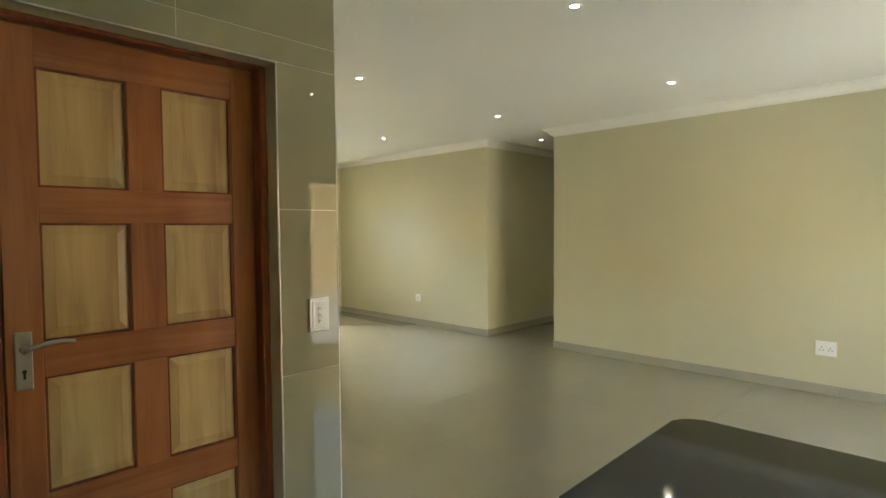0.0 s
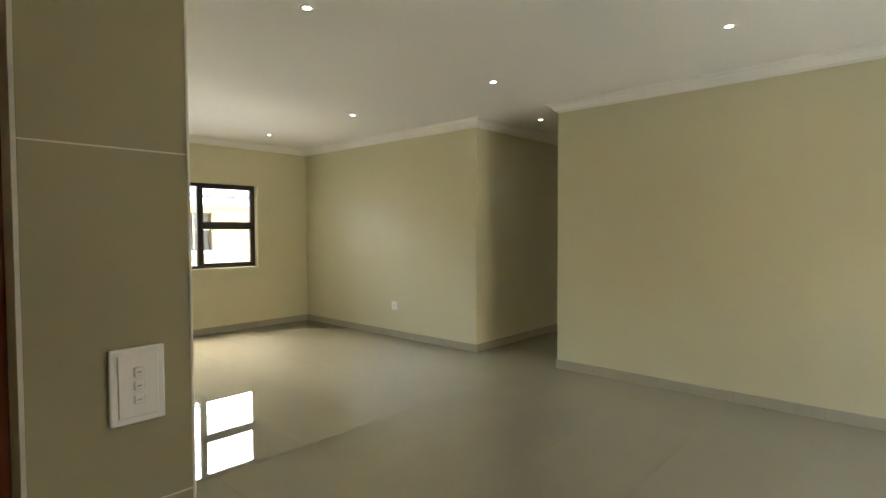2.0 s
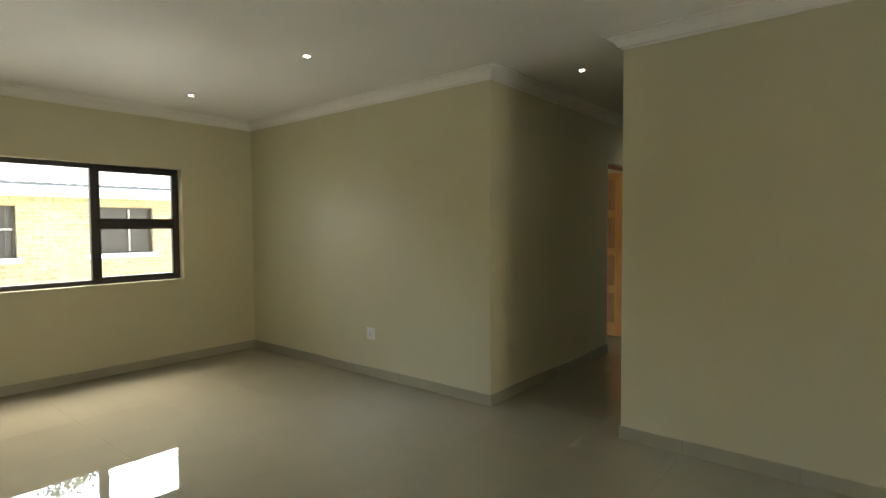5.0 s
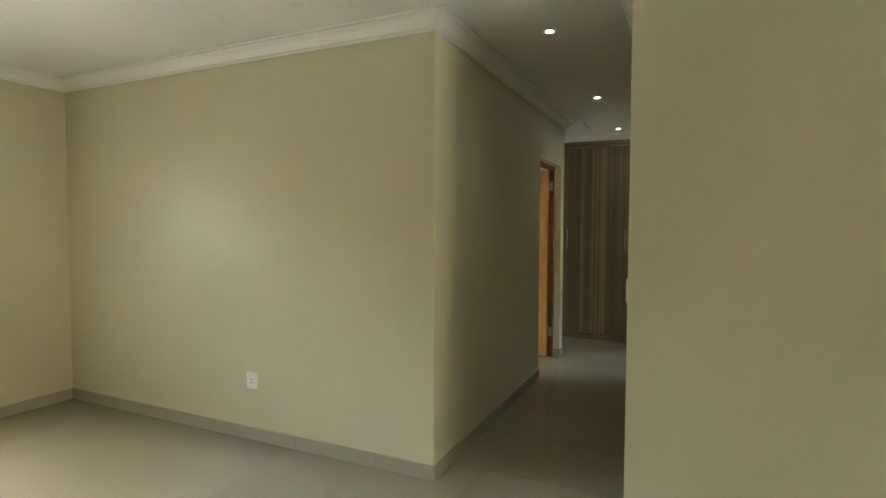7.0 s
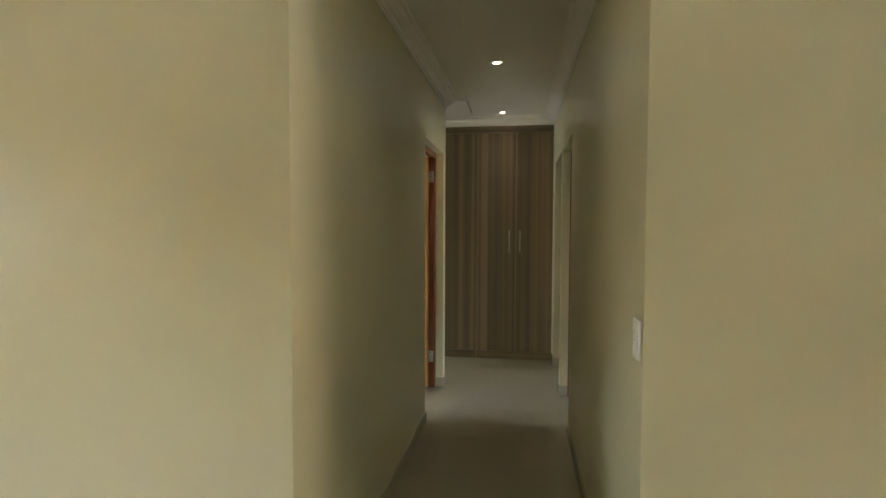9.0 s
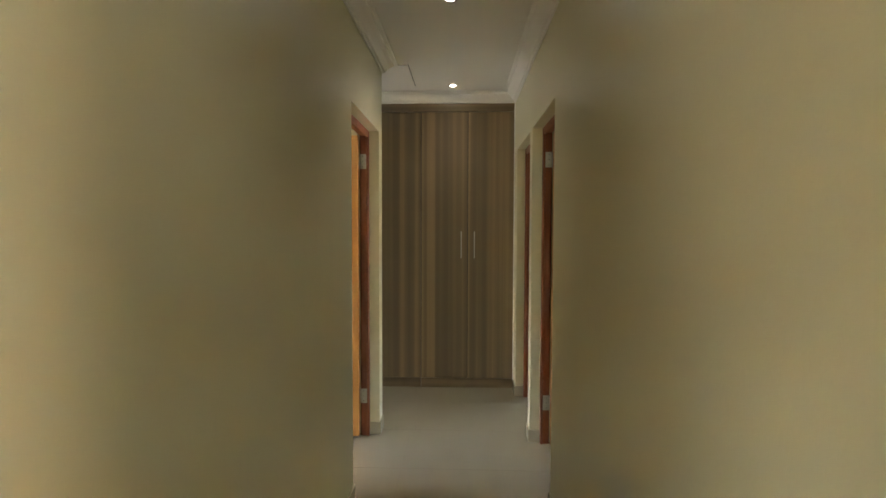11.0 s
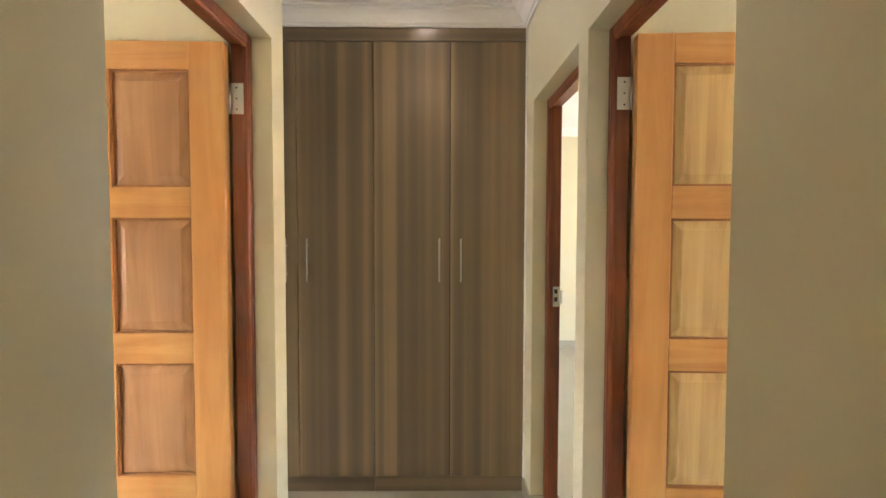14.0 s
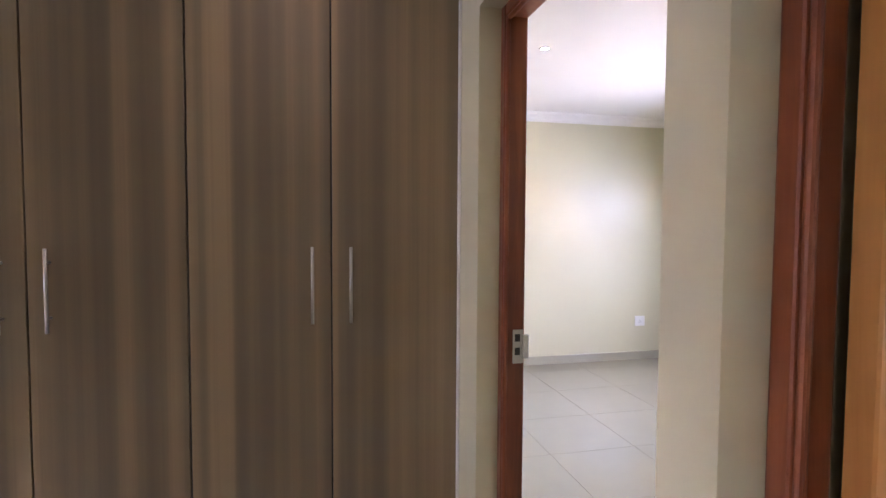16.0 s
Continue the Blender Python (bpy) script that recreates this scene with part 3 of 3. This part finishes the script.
# ---- built-in cupboard ----
def cupboard():
    root = tagged(new("cupboard"), "tall built-in cupboard in grey-brown wood grain laminate", "cupboard")
    x0, x1, w = 1.033 - 6 * 0.413, 1.031, 0.413
    # body coloured black to deepen the shade in the gaps between doors
    quick_box("body", BLACK, root, (x0, CUP_Y + 0.02, 0.088, x1, CUP_Y + 0.6, 2.454))
    quick_box("plinth", LEVEL, root, (0.207, CUP_Y + 0.012, 0, x1, CUP_Y + 0.6, 0.085), 0.001)
    quick_box("plinth", LEVEL, root, (x0, CUP_Y + 0.012, 0, 0.204, CUP_Y + 0.6, 0.085), 0.001)
    quick_box("top_filler", LEVEL, root, (x0, CUP_Y + 0.002, 2.457, x1, CUP_Y + 0.6, CORN - 0.001), 0.001)
    quick_box("side_filler", LAMINATE, root, (WEST + 0.002, CUP_Y + 0.004, 0, x0 - 0.002, CUP_Y + 0.6, CORN - 0.001), 0.001)
    for i in range(6):
        a = x0 + i * w
        door = quick_box("cupboard_door", LAMINATE, root, (a + 0.0026, CUP_Y, 0.09, a + w - 0.0026, CUP_Y + 0.018, 2.452), 0.0012)
        hx = a + w - 0.058 if i % 2 == 0 else a + 0.058
        bar = part("handle", disc(bmesh.new(), hx, CUP_Y - 0.026, 1.287, 0.0048, 0.235, 12), STEEL, door, "slim steel bar handle", True)
        for z in (1.21, 1.365):
            part("post", disc(bmesh.new(), hx, CUP_Y - 0.013, z, 0.004, 0.026, 10, "y"), STEEL, bar)
    return root


cupboard()

# aluminium-grey scribe strip where the cupboard meets the wall
structure(quick_box("trim_cupboard", CORNICE, None, (CW - 0.0015, CUP_Y - 0.012, 0.086, CW - 0.010, CUP_Y - 0.001, CORN - 0.001), 0.001), "thin pale strip between cupboard and wall", "trim")


# ---- kitchen counter ----
def counter():
    x0, x1, y0, y1 = 3.965, EAST - 0.002, -4.65, -3.94
    root = tagged(new("base_cabinet"), "low kitchen cabinet in wood grain laminate under a stone top", "cabinet")
    quick_box("body", LAMINATE, root, (x0 + 0.05, y0 + 0.07, 0.1, x1, y1 - 0.05, 0.859))
    quick_box("plinth", LAMINATE, root, (x0 + 0.08, y0 + 0.1, 0, x1, y1 - 0.08, 0.098))
    for i in range(4):
        a = x0 + 0.06 + i * 0.525
        door = quick_box("cabinet_door", LAMINATE, root, (a + 0.002, y0 + 0.05, 0.105, a + 0.523, y0 + 0.068, 0.85), 0.001)
        part("handle", disc(bmesh.new(), a + 0.06, y0 + 0.03, 0.7, 0.005, 0.16, 10), STEEL, door)
    bm, r, ring = bmesh.new(), 0.06, []
    for cx, cy, s in ((x0 + r, y1 - r, 90), (x0 + r, y0 + r, 180)):
        for k in range(9):
            a = radians(s + k * 90 / 8)
            ring.append((cx + r * math.cos(a), cy + r * math.sin(a)))
    ring += [(x1, y0), (x1, y1)]
    lo = [bm.verts.new((x, y, 0.86)) for x, y in ring]
    hi = [bm.verts.new((x, y, 0.90)) for x, y in ring]
    n = len(ring)
    bm.faces.new(lo)
    top = bm.faces.new(hi)
    for i in range(n):
        bm.faces.new((lo[i], lo[(i + 1) % n], hi[(i + 1) % n], hi[i]))
    bmesh.ops.bevel(bm, geom=list(top.edges), offset=0.008, segments=3, profile=0.5, affect="EDGES")
    tagged(part("worktop", bm, GRANITE), "black polished granite worktop with a rounded corner", "worktop")


counter()


# ---- switches and sockets ----
def plate(name, label, category, m, w, h, rockers=0, pins=0):
    """A plate on a wall: its back at local y = 0, its face towards -y."""
    root = tagged(part(name, box(bmesh.new(), -w / 2, -0.009, -h / 2, w / 2, 0, h / 2, 0.003, 2), PLASTIC), label, category)
    root.matrix_world = m
    part("rim", box(bmesh.new(), -w / 2 + 0.012, -0.0115, -h / 2 + 0.012, w / 2 - 0.012, -0.009, h / 2 - 0.012, 0.001), PLASTIC, root)
    for i in range(rockers):
        z = (i - (rockers - 1) / 2) * 0.024
        bm = box(bmesh.new(), -0.008, -0.0145, z - 0.0085, 0.008, -0.0115, z + 0.0085, 0.0025, 2)
        r = part("rocker", bm, PLASTIC, root)
        quick_box("mark", GREYPLASTIC, r, (-0.004, -0.0150, z - 0.0015, 0.004, -0.0143, z + 0.0015))
    for i in range(pins):
        x = (i - (pins - 1) / 2) * 0.062
        bm = bmesh.new()
        for dx, dz in ((0, 0.012), (-0.012, -0.010), (0.012, -0.010)):
            disc(bm, x + dx, -0.0117, dz - 0.004, 0.0042, 0.001, 10, "y")
        part("pin_hole", bm, BLACK, root)
        part("rocker", box(bmesh.new(), x - 0.007, -0.015, 0.018, x + 0.007, -0.0115, 0.030, 0.0015), PLASTIC, root)
    return root


plate("light_switch", "white three-lever light switch on olive wall tiles", "switch", pose(TILE_X + 0.001, -4.36, 1.113, 0, 0, 90), 0.088, 0.132, 3)
plate("light_switch", "white light switch just inside the corridor", "switch", pose(CW, 0.062, 1.14, 0, 0, -90), 0.075, 0.118, 2)
plate("wall_socket", "white single wall socket above the skirting", "socket", pose(-1.36, 0, 0.405, 0, 0, 0), 0.10, 0.11, 0, 1)
plate("wall_socket", "white double wall socket above the skirting", "socket", pose(3.73, 0, 0.395, 0, 0, 0), 0.15, 0.125, 0, 2)
plate("wall_socket", "white wall socket beside the living room window", "socket", pose(WEST, -2.89, 1.125, 0, 0, 90), 0.11, 0.10, 0, 1)
plate("light_switch", "white light switch beside the living room window", "switch", pose(WEST, -3.06, 1.125, 0, 0, 90), 0.10, 0.10, 1)
plate("wall_socket", "white wall socket in the bright bedroom", "socket", pose(4.02, ROOM_N, 0.42, 0, 0, 0), 0.12, 0.11, 0, 1)


# ---- downlights ----
def downlight():
    root = tagged(new("downlight"), "small round recessed ceiling downlight, switched on", "downlight", "recessed downlights")
    bm, n = bmesh.new(), 28
    prof = [(0.021, 0.000), (0.024, -0.004), (0.035, -0.005), (0.040, -0.001), (0.040, 0.0)]
    rings = [[bm.verts.new((r * math.cos(k * math.tau / n), r * math.sin(k * math.tau / n), z)) for k in range(n)] for r, z in prof]
    for a, b in zip(rings, rings[1:]):
        for k in range(n):
            bm.faces.new((a[k], a[(k + 1) % n], b[(k + 1) % n], b[k]))
    part("bezel", bm, STEEL, root, "satin steel ring", True)
    part("lens", disc(bmesh.new(), 0, 0, -0.0012, 0.0215, 0.002, 24), LIGHTDISC, root, "glowing lens")
    return root


SPOTS = [(x, -1.08) for x in (4.7, 2.83, 1.045, -0.82, -2.54)] + [(x, -2.97) for x in (4.95, 3.05, 1.18, -0.73, -2.6)]
SPOTS += [(3.86, -4.9), (0.513, 0.51), (0.508, 2.31), (0.487, 4.0), (2.02, 5.85), (2.05, 6.75)]
lamp_thing = None
for x, y in SPOTS:
    if lamp_thing is None:
        lamp_thing = downlight()
        lamp_thing.matrix_basis = pose(x, y, CEIL)
    else:
        copy_thing(lamp_thing, pose(x, y, CEIL))
    s = new("downlight_beam", bpy.data.lights.new("downlight_beam", "SPOT"))
    s.data.energy, s.data.spot_size, s.data.spot_blend, s.data.shadow_soft_size = SPOT_W, radians(104), 1.0, 0.03
    s.data.color = (1.0, 0.92, 0.80)
    s.matrix_world = pose(x, y, CEIL - 0.012)

hatch = structure(quick_box("ceiling_hatch", CEILING, None, (-0.42, 3.42, CEIL - 0.006, 0.175, 4.0, CEIL - 0.0005), 0.002), "white ceiling trapdoor panel with a dark joint", "hatch")
quick_box("joint", BLACK, hatch, (0.176, 3.42, CEIL - 0.0015, 0.180, 4.0, CEIL - 0.0005))


# ---- outside ----
structure(quick_box("ground", GROUND, None, (-900, -900, -0.9, 900, 900, -0.3)), "pale concrete yard and open ground", "ground")


def house(x, face, y0, y1, wins, eave=2.09, base=-0.3):
    """A single-storey brick house whose wall faces the room; face is +1 where it faces +x."""
    root = tagged(new("house"), "yellow face brick house with pale barrel-tiled roof", "house")
    b = bmesh.new()
    cuts = sorted({y0, y1, *[v for w in wins for v in w[:2]]})
    for a, c in zip(cuts, cuts[1:]):
        w = [w for w in wins if w[0] <= a + 1e-6 and w[1] >= c - 1e-6]
        for lo, hi in ([(base, w[0][2]), (w[0][3], eave)] if w else [(base, eave)]):
            box(b, x, a, lo, x - face * 0.22, c, hi)
    part("wall", b, BRICK, root)
    quick_box("back_wall", BRICK, root, (x - face * 7.0, y0, base, x - face * 7.2, y1, eave))
    for ya, yb in ((y0, y0 + 0.2), (y1 - 0.2, y1)):
        quick_box("end_wall", BRICK, root, (x - face * 0.22, ya, base, x - face * 7.0, yb, eave))
    quick_box("fascia", WHITE, root, (x + face * 0.30, y0 - 0.3, eave - 0.02, x + face * 0.325, y1 + 0.3, eave + 0.22), 0.004)
    quick_box("soffit", WHITE, root, (x - face * 0.1, y0 - 0.3, eave, x + face * 0.30, y1 + 0.3, eave + 0.02))
    quick_box("gutter", WHITE, root, (x + face * 0.326, y0 - 0.3, eave + 0.08, x + face * 0.42, y1 + 0.3, eave + 0.19), 0.02, "white gutter", 2)
    bm, pitch, tile = bmesh.new(), math.tan(radians(17)), 0.23
    n = int((y1 - y0 + 0.6) / tile)
    for side in (1, -1):
        prev = None
        for i in range(n * 6 + 1):
            y = y0 - 0.3 + i * tile / 6
            h = 0.06 * abs(math.sin((i % 6) / 6 * math.pi))
            run_in = 3.95
            xe = x + face * 0.40 if side == 1 else x - face * 7.5
            xr = x - face * (run_in - 0.4)
            row = [bm.verts.new((xe + (xr - xe) * k / 6, y, eave + 0.21 + h + abs(xr - xe) * k / 6 * pitch)) for k in range(7)]
            if prev:
                for k in range(6):
                    bm.faces.new((prev[k], row[k], row[k + 1], prev[k + 1]))
            prev = row
    # dark strip added to draw the shaded gaps beneath the tile ends
    quick_box("eave_filler", EAVE_SHADE, root, (x + face * 0.375, y0 - 0.29, eave + 0.19, x + face * 0.33, y1 + 0.29, eave + 0.25), 0, "dark strip for the shade under the roof tiles")
    bmesh.ops.solidify(bm, geom=bm.faces[:], thickness=0.02)
    part("roof", bm, ROOF, root)
    for ya, yb, za, zb in wins:
        # opaque near-black sheet: the gloom of the room behind is put into its colour
        win = quick_box("window", DARKROOM, root, (x - face * 0.15, ya, za, x - face * 0.17, yb, zb), 0, "dim window with a dark sheet for the unlit room")
        xf = x - face * 0.12
        for dims in ((ya, za, yb, za + 0.05), (ya, zb - 0.05, yb, zb), (ya, za, ya + 0.05, zb), (yb - 0.05, za, yb, zb)):
            quick_box("frame", BRONZE, win, (xf - 0.02, dims[0], dims[1], xf + 0.02, dims[2], dims[3]))
        my = ya + (yb - ya) * 0.62
        quick_box("mullion", STEEL, win, (xf - 0.018, my - 0.012, za + 0.05, xf + 0.018, my + 0.012, zb - 0.05))
        mz = za + (zb - za) * 0.55
        quick_box("transom", STEEL, win, (xf - 0.018, my + 0.016, mz - 0.014, xf + 0.018, yb - 0.05, mz + 0.014))
        quick_box("sill", WHITE, win, (x + face * 0.04, ya - 0.08, za - 0.10, x - face * 0.2, yb + 0.08, za - 0.002), 0.004)
    return root


house(-11.0, 1, -14, 12, [(-2.1, -0.59, 0.83, 1.88), (0.72, 2.0, 0.85, 1.89), (-8.5, -6.8, 0.83, 1.88)])
house(14.0, -1, -14, 14, [(8.5, 10.2, 0.9, 1.9), (-9.0, -7.4, 0.9, 1.9)], 3.3)


def tree(x, y, height, crown):
    rnd = random.Random(5)
    root = tagged(new("tree"), "leafy green garden tree behind the brick house", "tree")
    bm = bmesh.new()
    def limb(p, q, r0, r1, n=9):
        d = (q - p)
        t = d.to_track_quat("Z", "Y").to_matrix()
        a = [bm.verts.new(p + t @ Vector((r0 * math.cos(k * math.tau / n), r0 * math.sin(k * math.tau / n), 0))) for k in range(n)]
        b = [bm.verts.new(q + t @ Vector((r1 * math.cos(k * math.tau / n), r1 * math.sin(k * math.tau / n), 0))) for k in range(n)]
        for k in range(n):
            bm.faces.new((a[k], a[(k + 1) % n], b[(k + 1) % n], b[k]))
    fork = Vector((x, y, height - crown * 1.7))
    limb(Vector((x, y, -0.35)), fork, 0.17, 0.10)
    tips = []
    for i in range(14):
        a, e = rnd.uniform(0, math.tau), rnd.uniform(-0.1, 1.3)
        tip = fork + Vector((math.cos(a) * math.cos(e), math.sin(a) * math.cos(e), math.sin(e))) * crown * rnd.uniform(0.6, 1.25)
        limb(fork - Vector((0, 0, rnd.uniform(0, 0.4))), tip, 0.05, 0.012, 6)
        tips.append(tip)
    part("trunk", bm, BARK, root, "", True)
    bm = bmesh.new()
    for tip in tips + [fork + Vector((0, 0, crown * 0.6))]:
        for k in range(260):
            c = tip + Vector((rnd.gauss(0, 0.36), rnd.gauss(0, 0.36), rnd.gauss(0, 0.30)))
            q = Euler((rnd.uniform(0, 6), rnd.uniform(0, 6), rnd.uniform(0, 6))).to_matrix()
            s = rnd.uniform(0.06, 0.13)
            vs = [bm.verts.new(c + q @ Vector(v) * s) for v in ((-1, 0, 0), (0, -0.4, 0.08), (1, 0, 0), (0, 0.4, 0.08))]
            bm.faces.new(vs)
    part("crown", bm, LEAF, root)
    return root


tree(-20.0, 2.3, 8.9, 2.0)


# ---- kitchen wall tiles ----
tile_wall = structure(quick_box("tile_backing", GROUT, None, (TILE_X - 0.0098, PIER_Y - 0.001, 0, TILE_X - 0.0016, D0[1] + 0.001, CORN)), "large glossy olive wall tiles with pale grout lines", "wall tiles")
bm = box(bmesh.new(), TILE_X - 0.0098, SOUTH, 0, TILE_X - 0.0016, D0[0] - 0.001, CORN)
part("backing", bm, GROUT, tile_wall)
quick_box("backing", GROUT, tile_wall, (TILE_X - 0.0098, D0[0] - 0.001, D0[2], TILE_X - 0.0016, D0[1] + 0.001, CORN))
G = 0.0016
zs = [0.0, 0.275, 0.895, 1.522, 2.155, CEIL]
for i in range(7):
    ya, yb = PIER_Y - 0.6 * (i + 1), PIER_Y - 0.6 * i
    for za, zb in zip(zs, zs[1:]):
        pieces = []
        if yb <= D0[0] or ya >= D0[1] or za >= D0[2]:
            pieces.append((ya, yb, za, zb))
        else:
            if yb > D0[1]:
                pieces.append((D0[1] + 0.006, yb, za, min(zb, D0[2] + 0.006)))
            if ya < D0[0]:
                pieces.append((ya, D0[0] - 0.006, za, min(zb, D0[2] + 0.006)))
            if zb > D0[2]:
                pieces.append((ya, yb, D0[2] + 0.006, zb))
        for a, b, lo, hi in pieces:
            if b - a > 0.01 and hi - lo > 0.01:
                quick_box("tile", WALLTILE, tile_wall, (TILE_X - 0.0016, a + G, lo + G, TILE_X, b - G, hi - G))
trim = structure(quick_box("trim_door", EDGING, None, (TILE_X - 0.012, D0[1], 0, TILE_X + 0.0015, D0[1] + 0.006, D0[2] + 0.006)), "slim satin metal tile edging round the door", "trim")
quick_box("edge", EDGING, trim, (TILE_X - 0.012, D0[0] - 0.006, D0[2], TILE_X + 0.0015, D0[1], D0[2] + 0.006))
quick_box("edge", EDGING, trim, (TILE_X - 0.012, D0[0] - 0.006, 0, TILE_X + 0.0015, D0[0], D0[2]))
structure(quick_box("trim_pier", CORNICE, None, (TILE_X - 0.010, PIER_Y - 0.001, 0.0, TILE_X + 0.0008, PIER_Y + 0.004, CORN), 0.001), "white edging strip on the tiled wall's corner", "trim")

# ---- floor ----
floor = structure(quick_box("floor", FLOORGROUT, None, (WEST - 0.22, SOUTH - 0.2, -0.3, EAST + 0.22, 8.0, -0.0015)), "polished cream-grey porcelain tiles with fine joints", "floor")
T, GX, GY = 0.603, 0.215, 3.27
tile_me = finish("floor_tile", box(bmesh.new(), 0.0007, 0.0007, -0.0014, T - 0.0007, T - 0.0007, 0.0), FLOOR)
far = bmesh.new()
for i in range(-6, 10):
    for j in range(-19, 8):
        x, y = GX + i * T, GY + j * T
        near = (WEST - T < x < 4.6 and -5.6 < y < 0.2) or (-0.3 < x < CW + 0.1 and 0 <= y < 4.4)
        if near:
            o = new("tile", tile_me)
            o.location, o.parent = (x, y, 0), floor
        elif y < 0.2 or x < ROOM_E:
            box(far, x + 0.0008, y + 0.0008, -0.0014, x + T - 0.0008, y + T - 0.0008, 0.0)
tagged(part("tiling", far, FLOOR, floor), kind="stuff")
